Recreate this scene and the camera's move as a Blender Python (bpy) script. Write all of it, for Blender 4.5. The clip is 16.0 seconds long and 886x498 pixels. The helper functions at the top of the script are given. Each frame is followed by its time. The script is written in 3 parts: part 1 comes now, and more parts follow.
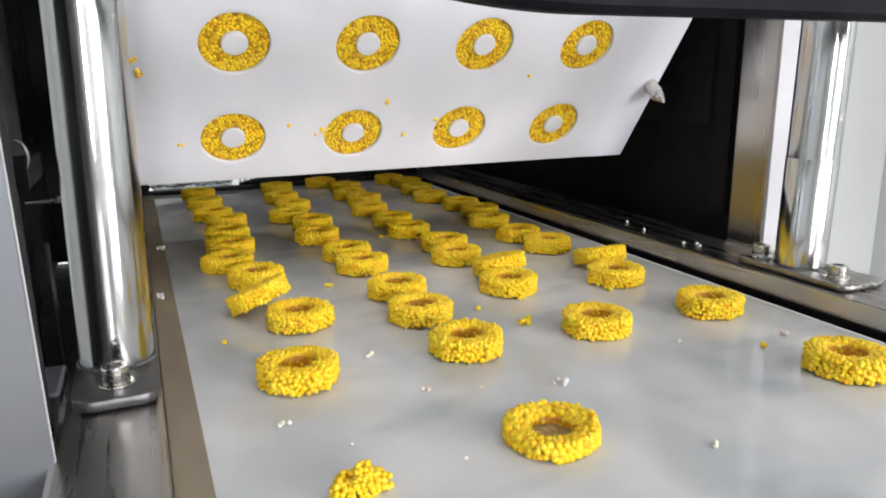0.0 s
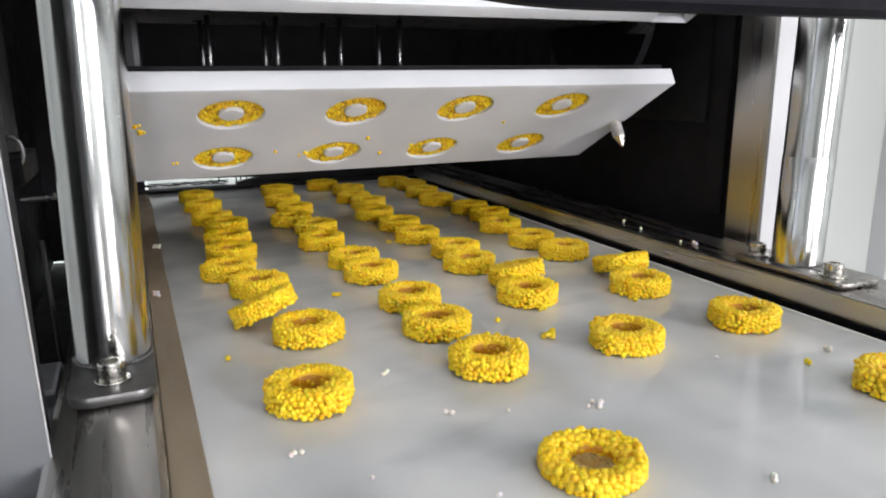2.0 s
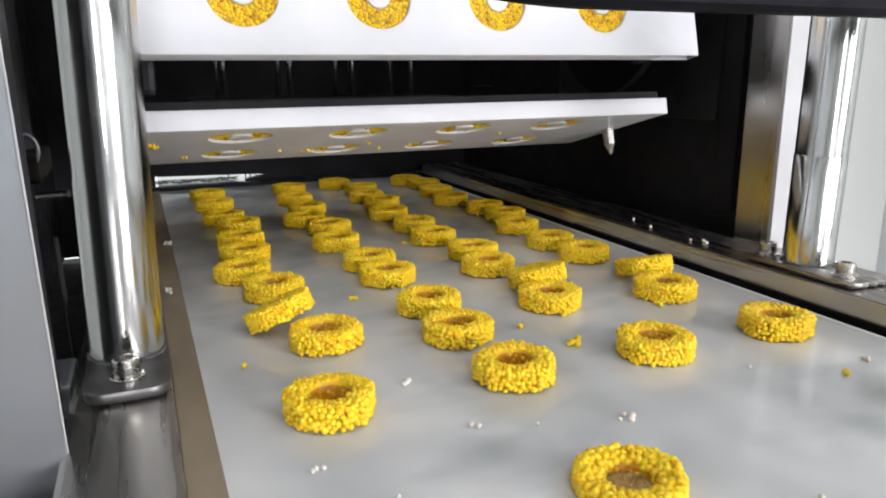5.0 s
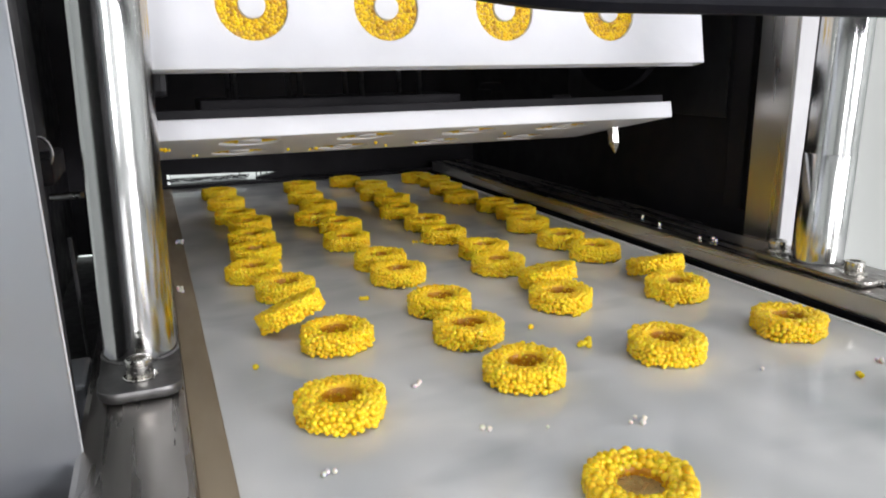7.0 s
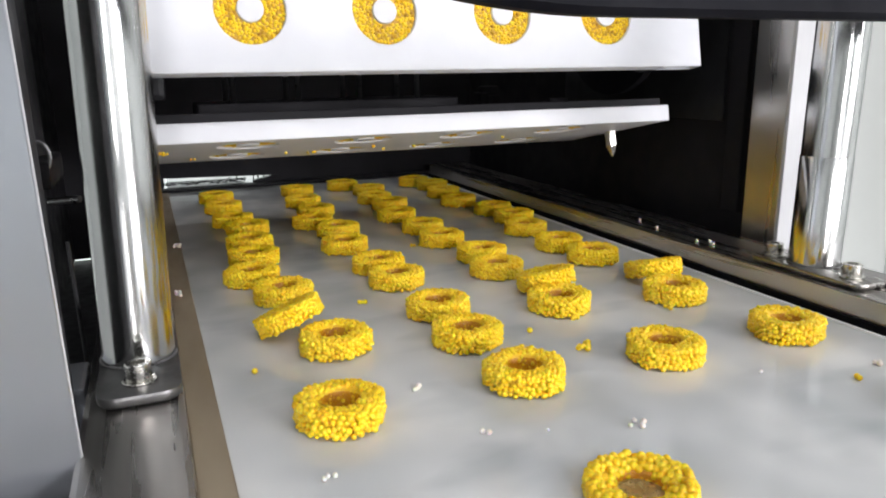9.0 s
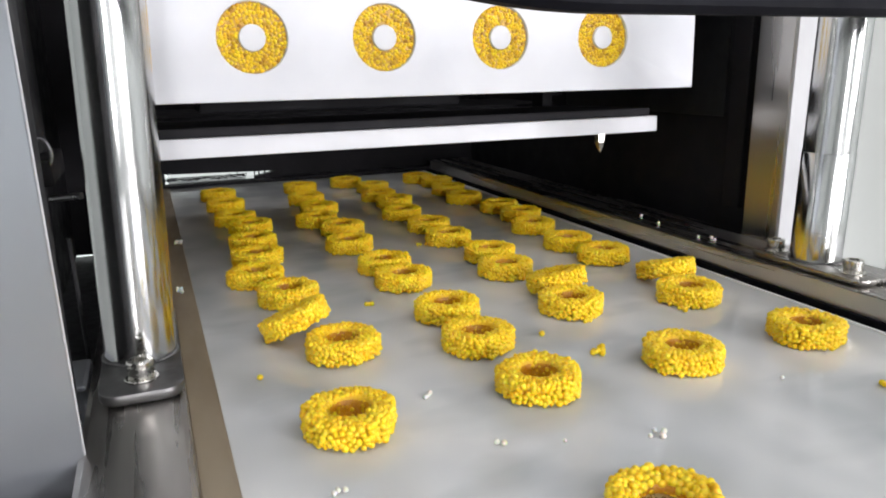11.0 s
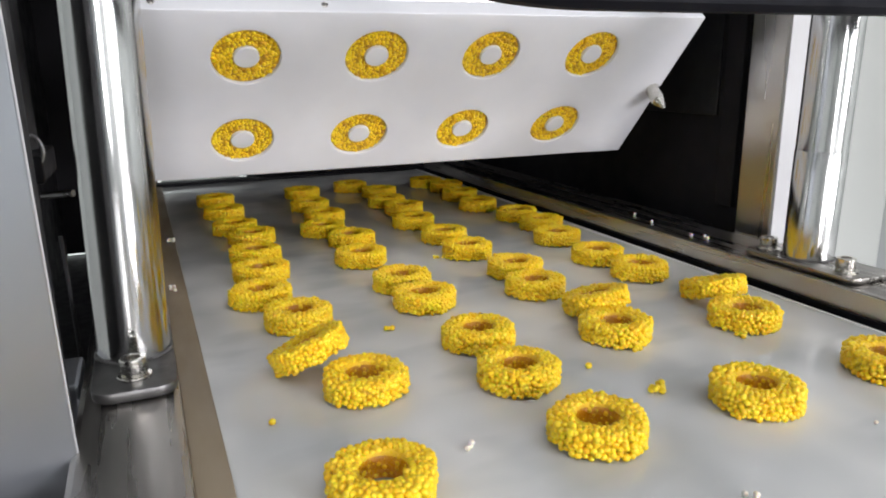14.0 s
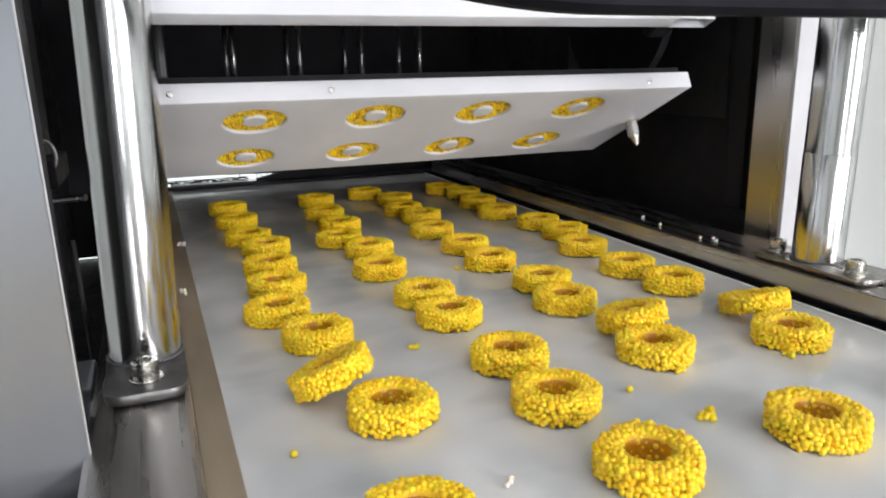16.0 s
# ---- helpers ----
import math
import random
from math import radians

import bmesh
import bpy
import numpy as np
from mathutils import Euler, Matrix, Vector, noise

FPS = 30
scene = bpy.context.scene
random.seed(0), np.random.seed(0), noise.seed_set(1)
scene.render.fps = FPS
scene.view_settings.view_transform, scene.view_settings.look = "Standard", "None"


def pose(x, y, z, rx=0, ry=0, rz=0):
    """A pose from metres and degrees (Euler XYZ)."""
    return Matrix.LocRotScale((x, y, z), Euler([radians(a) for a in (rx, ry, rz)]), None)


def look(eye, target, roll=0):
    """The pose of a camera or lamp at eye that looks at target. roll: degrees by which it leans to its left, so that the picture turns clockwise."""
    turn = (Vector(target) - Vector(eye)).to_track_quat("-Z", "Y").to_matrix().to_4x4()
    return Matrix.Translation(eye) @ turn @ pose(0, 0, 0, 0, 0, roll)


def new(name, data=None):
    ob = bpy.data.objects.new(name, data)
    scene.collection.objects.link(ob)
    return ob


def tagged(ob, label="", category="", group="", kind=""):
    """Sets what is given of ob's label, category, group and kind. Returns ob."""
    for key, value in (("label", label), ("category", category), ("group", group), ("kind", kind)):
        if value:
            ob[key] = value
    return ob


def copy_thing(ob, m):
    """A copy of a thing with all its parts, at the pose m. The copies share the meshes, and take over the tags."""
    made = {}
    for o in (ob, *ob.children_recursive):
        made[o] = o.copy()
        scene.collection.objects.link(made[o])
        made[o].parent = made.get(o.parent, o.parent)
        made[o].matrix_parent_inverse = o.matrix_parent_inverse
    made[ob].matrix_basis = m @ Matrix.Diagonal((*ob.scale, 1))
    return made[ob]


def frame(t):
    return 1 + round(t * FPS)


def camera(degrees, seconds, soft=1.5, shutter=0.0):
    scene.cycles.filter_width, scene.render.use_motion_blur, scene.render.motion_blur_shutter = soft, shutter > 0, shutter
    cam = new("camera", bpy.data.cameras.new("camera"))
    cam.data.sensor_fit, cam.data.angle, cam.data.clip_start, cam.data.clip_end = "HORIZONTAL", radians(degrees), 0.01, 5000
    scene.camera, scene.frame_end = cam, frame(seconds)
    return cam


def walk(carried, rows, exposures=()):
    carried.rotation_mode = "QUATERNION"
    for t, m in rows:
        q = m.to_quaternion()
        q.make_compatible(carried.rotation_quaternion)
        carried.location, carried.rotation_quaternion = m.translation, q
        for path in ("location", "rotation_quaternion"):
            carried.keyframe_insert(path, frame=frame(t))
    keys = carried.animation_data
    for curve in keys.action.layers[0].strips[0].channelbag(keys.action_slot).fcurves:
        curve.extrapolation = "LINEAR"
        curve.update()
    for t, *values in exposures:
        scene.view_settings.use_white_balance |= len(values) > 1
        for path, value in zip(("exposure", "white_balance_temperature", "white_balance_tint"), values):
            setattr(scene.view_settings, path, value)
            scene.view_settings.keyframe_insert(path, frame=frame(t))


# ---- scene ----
PATH = [
    (0.0, pose(0.0032, 0.0012, 0.1583, 76.315, 0.687, -23.179)),
    (0.5, pose(0.0032, 0.0009, 0.1573, 76.372, 0.830, -23.212)),
    (1.0, pose(0.0026, 0.0022, 0.1560, 76.229, 0.663, -23.570)),
    (1.5, pose(0.0030, 0.0022, 0.1565, 76.057, 0.609, -23.404)),
    (2.0, pose(0.0024, 0.0016, 0.1557, 76.422, 0.546, -23.482)),
    (2.5, pose(0.0030, 0.0015, 0.1557, 76.380, 0.582, -23.517)),
    (3.0, pose(0.0018, 0.0016, 0.1570, 76.494, 0.594, -23.340)),
    (3.5, pose(0.0001, 0.0022, 0.1560, 76.596, 0.459, -23.229)),
    (6.0, pose(-0.0001, -0.0001, 0.1593, 75.865, 0.670, -22.368)),
    (6.5, pose(-0.0001, -0.0011, 0.1606, 75.858, 0.755, -22.064)),
    (7.0, pose(0.0006, -0.0014, 0.1604, 75.772, 0.835, -22.067)),
    (7.5, pose(0.0006, -0.0002, 0.1599, 75.734, 0.845, -22.501)),
    (8.0, pose(0.0003, 0.0004, 0.1596, 75.835, 0.802, -22.760)),
    (8.5, pose(-0.0006, -0.0004, 0.1602, 75.720, 0.829, -22.477)),
    (9.0, pose(-0.0008, -0.0010, 0.1608, 76.009, 0.861, -22.371)),
    (11.5, pose(-0.0010, -0.0006, 0.1623, 75.553, 0.950, -22.314)),
    (12.0, pose(-0.0013, -0.0014, 0.1627, 75.735, 0.906, -22.242)),
    (12.5, pose(-0.0021, -0.0011, 0.1627, 75.773, 0.968, -22.365)),
    (13.0, pose(-0.0019, -0.0008, 0.1622, 75.717, 1.057, -22.466)),
    (13.5, pose(-0.0016, 0.0001, 0.1605, 75.441, 0.897, -22.806)),
    (14.0, pose(-0.0017, 0.0000, 0.1608, 75.538, 0.766, -22.867)),
    (14.5, pose(-0.0013, -0.0014, 0.1616, 75.596, 0.767, -22.471)),
    (15.0, pose(-0.0026, -0.0009, 0.1615, 75.805, 0.850, -22.495)),
    (15.5, pose(-0.0023, -0.0015, 0.1618, 75.786, 0.876, -22.325)),
    (16.0, pose(-0.0024, -0.0019, 0.1611, 75.828, 1.062, -22.241)),
]
cam = camera(63.8, 16.0, soft=1.95)
# seconds, stops: the camera's own brightening and darkening
walk(cam, PATH, [(0, -0.74), (0.5, -0.82), (2, -0.76), (3, -0.76), (7, -0.79), (8.5, -0.71), (9, -0.71), (12.5, -0.83), (14, -0.87), (15, -0.83), (16, -0.74)])

# ---- light: a factory hall with a window behind the camera, plus unseen overhead lamps added ----
world = bpy.data.worlds.new("hall_air")
scene.world = world
world.use_nodes = True
world.node_tree.nodes["Background"].inputs[0].default_value = (0.78, 0.86, 1.0, 1)
world.node_tree.nodes["Background"].inputs[1].default_value = 0.35


def area_lamp(name, eye, target, w, h, watts, colour):
    data = bpy.data.lights.new(name, "AREA")
    data.shape, data.size, data.size_y, data.energy, data.color = "RECTANGLE", w, h, watts, colour
    ob = new(name, data)
    ob.matrix_world = look(eye, target)
    return tagged(ob, "soft white light of the factory hall", "hall light", kind="structure")


DAY = (1.0, 0.980, 1.030)
area_lamp("window_light", (-0.65, -5.9, 0.75), (0.1, 0.6, 0.12), 0.7, 2.1, 180, DAY)
area_lamp("window_light", (2.95, -5.9, 0.75), (0.2, 0.6, 0.12), 3.1, 2.1, 360, DAY)
area_lamp("window_light", (2.95, -6.0, 0.95), (0.2, 0.6, 0.05), 3.1, 1.08, 360, DAY)
# unseen lamps, added to brighten the belt in front and at the rear
area_lamp("added_overhead_light", (0.35, -0.7, 2.3), (0.25, 0.3, 0.0), 1.6, 0.9, 8, DAY)
area_lamp("added_overhead_light", (0.30, 1.25, 2.3), (0.22, 0.9, 0.0), 1.6, 0.9, 10, DAY)


# ---- materials ----
def nodes_of(name):
    m = bpy.data.materials.new(name)
    m.use_nodes = True
    t = m.node_tree
    return m, t, t.nodes["Principled BSDF"]


def ramp(t, fac, stops):
    r = t.nodes.new("ShaderNodeValToRGB")
    while len(r.color_ramp.elements) < len(stops):
        r.color_ramp.elements.new(0.5)
    for e, (at, col) in zip(r.color_ramp.elements, stops):
        e.position, e.color = at, (*col, 1) if len(col) == 3 else col
    t.links.new(fac, r.inputs[0])
    return r.outputs[0]


def noise_of(t, scale, detail=3.0, stretch=(1, 1, 1), space="Object"):
    co = t.nodes.new("ShaderNodeTexCoord")
    mp = t.nodes.new("ShaderNodeMapping")
    mp.inputs["Scale"].default_value = stretch
    n = t.nodes.new("ShaderNodeTexNoise")
    n.inputs["Scale"].default_value, n.inputs["Detail"].default_value = scale, detail
    t.links.new(co.outputs[space], mp.inputs[0])
    t.links.new(mp.outputs[0], n.inputs["Vector"])
    return n.outputs["Fac"]


def grey(v):
    return (v, v, v)


def surface(name, lo, hi, scale, rough=(0.4, 0.6), metal=0.0, bump=0.0, bump_scale=None, stretch=(1, 1, 1), spec=0.5):
    """A plain surface: colour between lo and hi, roughness and relief by noise at two scales."""
    m, t, b = nodes_of(name)
    f = noise_of(t, scale, 4.0, stretch)
    t.links.new(ramp(t, f, [(0.3, lo), (0.7, hi)]), b.inputs["Base Color"])
    f2 = noise_of(t, scale * 4.3, 3.0, stretch)
    t.links.new(ramp(t, f2, [(0.3, grey(rough[0])), (0.7, grey(rough[1]))]), b.inputs["Roughness"])
    b.inputs["Metallic"].default_value = metal
    b.inputs["Specular IOR Level"].default_value = spec
    if bump:
        bp = t.nodes.new("ShaderNodeBump")
        bp.inputs["Strength"].default_value, bp.inputs["Distance"].default_value = bump, 0.0006
        t.links.new(noise_of(t, bump_scale or scale * 6, 4.0, stretch), bp.inputs["Height"])
        t.links.new(bp.outputs[0], b.inputs["Normal"])
    return m


def belt_material():
    """White polyurethane, glossy and hazy in soft clouds; the paler clouds paint in broken reflections."""
    m, t, b = nodes_of("belt_polyurethane")
    cloud = noise_of(t, 13, 2.0, (1, 0.7, 1))
    fine = noise_of(t, 55, 4.0, (1, 0.35, 1))
    smear = ramp(t, noise_of(t, 22, 2.5, (0.5, 1.0, 1)), [(0.30, (0.80, 0.82, 0.825)), (0.46, (1, 1, 1))])
    mix = t.nodes.new("ShaderNodeMix")
    mix.data_type, mix.blend_type = "RGBA", "MULTIPLY"
    mix.inputs[0].default_value = 1.0
    t.links.new(smear, mix.inputs[7])
    t.links.new(mix.outputs[2], b.inputs["Base Color"])
    t.links.new(ramp(t, cloud, [(0.32, (0.51, 0.53, 0.525)), (0.5, (0.63, 0.642, 0.632)), (0.66, (0.755, 0.757, 0.735))]), mix.inputs[6])
    add = t.nodes.new("ShaderNodeMath")
    add.operation = "MULTIPLY_ADD"
    add.inputs[1].default_value, add.inputs[2].default_value = 0.07, 0.0
    t.links.new(fine, add.inputs[0])
    sm = t.nodes.new("ShaderNodeMath")
    sm.operation = "ADD"
    t.links.new(ramp(t, cloud, [(0.36, grey(0.03)), (0.62, grey(0.18))]), sm.inputs[0])
    t.links.new(add.outputs[0], sm.inputs[1])
    t.links.new(sm.outputs[0], b.inputs["Roughness"])
    b.inputs["Specular IOR Level"].default_value = 0.42
    bp = t.nodes.new("ShaderNodeBump")
    bp.inputs["Strength"].default_value, bp.inputs["Distance"].default_value = 0.03, 0.0006
    t.links.new(noise_of(t, 14, 2.0), bp.inputs["Height"])
    t.links.new(bp.outputs[0], b.inputs["Normal"])
    return m


M_BELT = belt_material()
M_RAILR = surface("lit_rail_steel", (0.54, 0.53, 0.51), (0.70, 0.685, 0.66), 16, (0.2, 0.36), 0.95, 0.1, 240, (1, 0.05, 1))
M_PLATE = surface("mould_nylon", (0.68, 0.69, 0.72), (0.785, 0.79, 0.812), 11, (0.38, 0.55), bump=0.05, bump_scale=160)
nylon = M_PLATE.node_tree.nodes["Principled BSDF"].inputs
nylon["Subsurface Weight"].default_value = 0.5
nylon["Subsurface Radius"].default_value = (0.014, 0.014, 0.014)
nylon["Subsurface Scale"].default_value = 1.0
M_CHROME = surface("chrome", (0.50, 0.505, 0.50), (0.62, 0.62, 0.61), 30, (0.07, 0.24), 1.0, 0.2, 70, (1, 1, 0.10))
M_STEEL = surface("brushed_steel", (0.30, 0.285, 0.265), (0.56, 0.54, 0.515), 34, (0.2, 0.36), 1.0, 0.05, 240, (1, 0.05, 1))
M_STEELV = surface("brushed_steel_upright", (0.58, 0.56, 0.53), (0.7, 0.68, 0.65), 16, (0.26, 0.38), 1.0, 0.08, 240, (1, 1, 0.05))
M_SHEET = surface("satin_steel_sheet", (0.37, 0.39, 0.425), (0.47, 0.49, 0.525), 5, (0.30, 0.42), 0.9, 0.06, 300, (1, 1, 0.04))
M_FOOT = surface("darkened_foot_steel", (0.11, 0.11, 0.11), (0.2, 0.197, 0.193), 40, (0.3, 0.46), 0.9, 0.12, 260)
M_BOLT = surface("bolt_steel", (0.55, 0.54, 0.5), (0.72, 0.7, 0.66), 120, (0.16, 0.3), 1.0)
M_BLACK = surface("black_paint", (0.013, 0.0125, 0.014), (0.022, 0.021, 0.024), 12, (0.5, 0.7), bump=0.05, spec=0.14)
M_RUBBER = surface("black_rubber", (0.004, 0.004, 0.006), (0.008, 0.008, 0.011), 20, (0.5, 0.65), bump=0.1, spec=0.08)
M_DARK = surface("dark_steel", (0.03, 0.03, 0.032), (0.055, 0.055, 0.058), 18, (0.35, 0.55), 0.6, 0.08)
M_ROD = surface("ejector_rod_steel", (0.18, 0.18, 0.18), (0.28, 0.28, 0.28), 50, (0.25, 0.4), 1.0)
M_TAN = surface("brown_ledge", (0.20, 0.155, 0.10), (0.36, 0.295, 0.205), 22, (0.3, 0.5), 0.0, 0.1, 200, (1, 0.25, 1))
M_WHITE = surface("white_paint", (0.74, 0.75, 0.76), (0.82, 0.82, 0.82), 5, (0.4, 0.6), bump=0.03)
M_PALEEDGE = surface("pale_lit_edge", (0.46, 0.46, 0.465), (0.55, 0.55, 0.55), 9, (0.4, 0.6), bump=0.03)
M_HALL = surface("hall_wall_paint", (0.60, 0.63, 0.61), (0.68, 0.71, 0.69), 3, (0.5, 0.7))
M_FLOOR = surface("hall_floor_paint", (0.60, 0.605, 0.595), (0.70, 0.705, 0.695), 2, (0.35, 0.6))


def cereal(name, lo, mid, hi):
    """Glazed cereal pellets: each one a little different, with the syrup's gloss."""
    m, t, b = nodes_of(name)
    g = t.nodes.new("ShaderNodeNewGeometry")
    col = ramp(t, g.outputs["Random Per Island"], [(0.0, lo), (0.3, mid), (1.0, hi)])
    f = noise_of(t, 420, 3.0)
    mix = t.nodes.new("ShaderNodeMix")
    mix.data_type, mix.blend_type = "RGBA", "MULTIPLY"
    mix.inputs[0].default_value = 0.55
    t.links.new(col, mix.inputs[6])
    t.links.new(ramp(t, f, [(0.25, (0.9, 0.77, 0.6)), (0.6, (1.0, 1.0, 1.0))]), mix.inputs[7])
    t.links.new(mix.outputs[2], b.inputs["Base Color"])
    b.inputs["Roughness"].default_value = 0.36
    b.inputs["Subsurface Weight"].default_value = 0.45
    b.inputs["Subsurface Radius"].default_value = (0.003, 0.0016, 0.0004)
    b.inputs["Specular IOR Level"].default_value = 0.35
    b.inputs["Coat Weight"].default_value = 0.22
    b.inputs["Coat Roughness"].default_value = 0.06
    return m


M_CORN = cereal("glazed_corn_pellets", (0.86, 0.53, 0.009), (0.93, 0.625, 0.013), (0.97, 0.735, 0.034))
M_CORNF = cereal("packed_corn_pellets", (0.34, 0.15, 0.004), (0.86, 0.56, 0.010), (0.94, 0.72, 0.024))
M_PALE = cereal("pale_puffed_pellets", (0.66, 0.62, 0.5), (0.74, 0.72, 0.64), (0.82, 0.8, 0.74))
M_SYRUP = surface("set_syrup", (0.72, 0.40, 0.006), (0.86, 0.54, 0.010), 220, (0.2, 0.4), bump=0.3)
# bed darker than the core syrup: shade between packed pellets put into colour
M_BED = surface("shaded_syrup_bed", (0.42, 0.21, 0.004), (0.56, 0.32, 0.007), 300, (0.25, 0.4), bump=0.3)
# amber syrup, darkened to paint in the shade inside the hole
M_LINING = surface("shaded_hole_lining", (0.50, 0.18, 0.002), (0.66, 0.31, 0.004), 260, (0.2, 0.35), bump=0.4)
M_FILM = surface("amber_syrup_film", (0.72, 0.44, 0.12), (0.84, 0.66, 0.34), 90, (0.2, 0.35), bump=0.2)
M_FILM.node_tree.nodes["Principled BSDF"].inputs["Transmission Weight"].default_value = 0.6


def glow(name, colour, strength):
    m, t, b = nodes_of(name)
    b.inputs["Base Color"].default_value = (*colour, 1)
    b.inputs["Emission Color"].default_value = (*colour, 1)
    b.inputs["Emission Strength"].default_value = strength
    return m


M_PANELGLOW = glow("glowing_pale_panel", (0.80, 0.81, 0.79), 0.62)
M_BACKGLOW = glow("glowing_backdrop_board", (0.9, 0.97, 0.95), 1.6)


# ---- mesh helpers ----
def mesh_object(name, bm, material, parent=None, label="", smooth=False):
    me = bpy.data.meshes.new(name)
    bmesh.ops.recalc_face_normals(bm, faces=bm.faces)
    bm.to_mesh(me)
    bm.free()
    for mat in material if isinstance(material, (list, tuple)) else [material]:
        me.materials.append(mat)
    if smooth:
        for f in me.polygons:
            f.use_smooth = True
    ob = new(name, me)
    if parent:
        ob.parent = parent
    if label:
        ob["label"] = label
    return ob


def part(name, bm, material, parent, label="", smooth=False):
    return mesh_object(name, bm, material, parent, label, smooth)


def box(x0, x1, y0, y1, z0, z1, bevel=0.0, bm=None):
    out = bm or bmesh.new()
    m = Matrix.LocRotScale(((x0 + x1) / 2, (y0 + y1) / 2, (z0 + z1) / 2), None, (abs(x1 - x0), abs(y1 - y0), abs(z1 - z0)))
    made = bmesh.ops.create_cube(out, size=1, matrix=m)["verts"]
    if bevel:
        edges = list({e for v in made for e in v.link_edges})
        bmesh.ops.bevel(out, geom=edges, offset=bevel, segments=2, affect="EDGES", profile=0.6)
    return out


def rod(p0, p1, r0, r1=None, seg=20, bm=None):
    out = bm or bmesh.new()
    p0, p1 = Vector(p0), Vector(p1)
    m = Matrix.Translation((p0 + p1) / 2) @ (p1 - p0).to_track_quat("Z", "Y").to_matrix().to_4x4()
    bmesh.ops.create_cone(out, cap_ends=True, segments=seg, radius1=r0, radius2=r0 if r1 is None else r1, depth=(p1 - p0).length, matrix=m)
    return out


def lathe(profile, seg=32, bm=None, at=(0, 0, 0)):
    """A solid of revolution round z from (radius, z) pairs."""
    out = bm or bmesh.new()
    rings = []
    for r, z in profile:
        rings.append([out.verts.new((at[0] + r * math.cos(2 * math.pi * i / seg), at[1] + r * math.sin(2 * math.pi * i / seg), at[2] + z)) for i in range(seg)])
    for a, b in zip(rings, rings[1:]):
        for i in range(seg):
            out.faces.new((a[i], a[(i + 1) % seg], b[(i + 1) % seg], b[i]))
    out.faces.new(rings[0])
    out.faces.new(list(reversed(rings[-1])))
    return out


def auto_smooth(ob, angle=35):
    for f in ob.data.polygons:
        f.use_smooth = True
    ob.data.set_sharp_from_angle(angle=radians(angle))
    return ob


def thing(name, label, category, group="", at=(0, 0, 0)):
    ob = new(name)
    ob.empty_display_size = 0.01
    ob.location = at
    return tagged(ob, label, category, group)


# ---- setting: the hall ----
def hall():
    def wall(name, *b):
        tagged(mesh_object(name, box(*b), M_HALL), "plain pale grey-green painted hall wall", "wall", kind="structure")
    wall("wall_south", -5.0, 6.0, -6.4, -6.3, -0.9, 2.8)
    wall("wall_west", -5.1, -5.0, -6.4, 3.1, -0.9, 2.8)
    wall("wall_east", 6.0, 6.1, -6.4, 3.1, -0.9, 2.8)
    wall("wall_north", -5.0, 6.0, 3.1, 3.2, -0.9, 2.8)
    tagged(mesh_object("ceiling", box(-5.1, 6.1, -6.4, 3.2, 2.8, 2.9), M_WHITE), "plain white hall ceiling", "ceiling", kind="structure")
    tagged(mesh_object("floor", box(-5.1, 6.1, -6.4, 3.2, -1.0, -0.9), M_FLOOR), "light grey painted hall floor", "floor", kind="structure")


hall()


# ---- setting: the machine's housing ----
RAIL_Z = 0.017


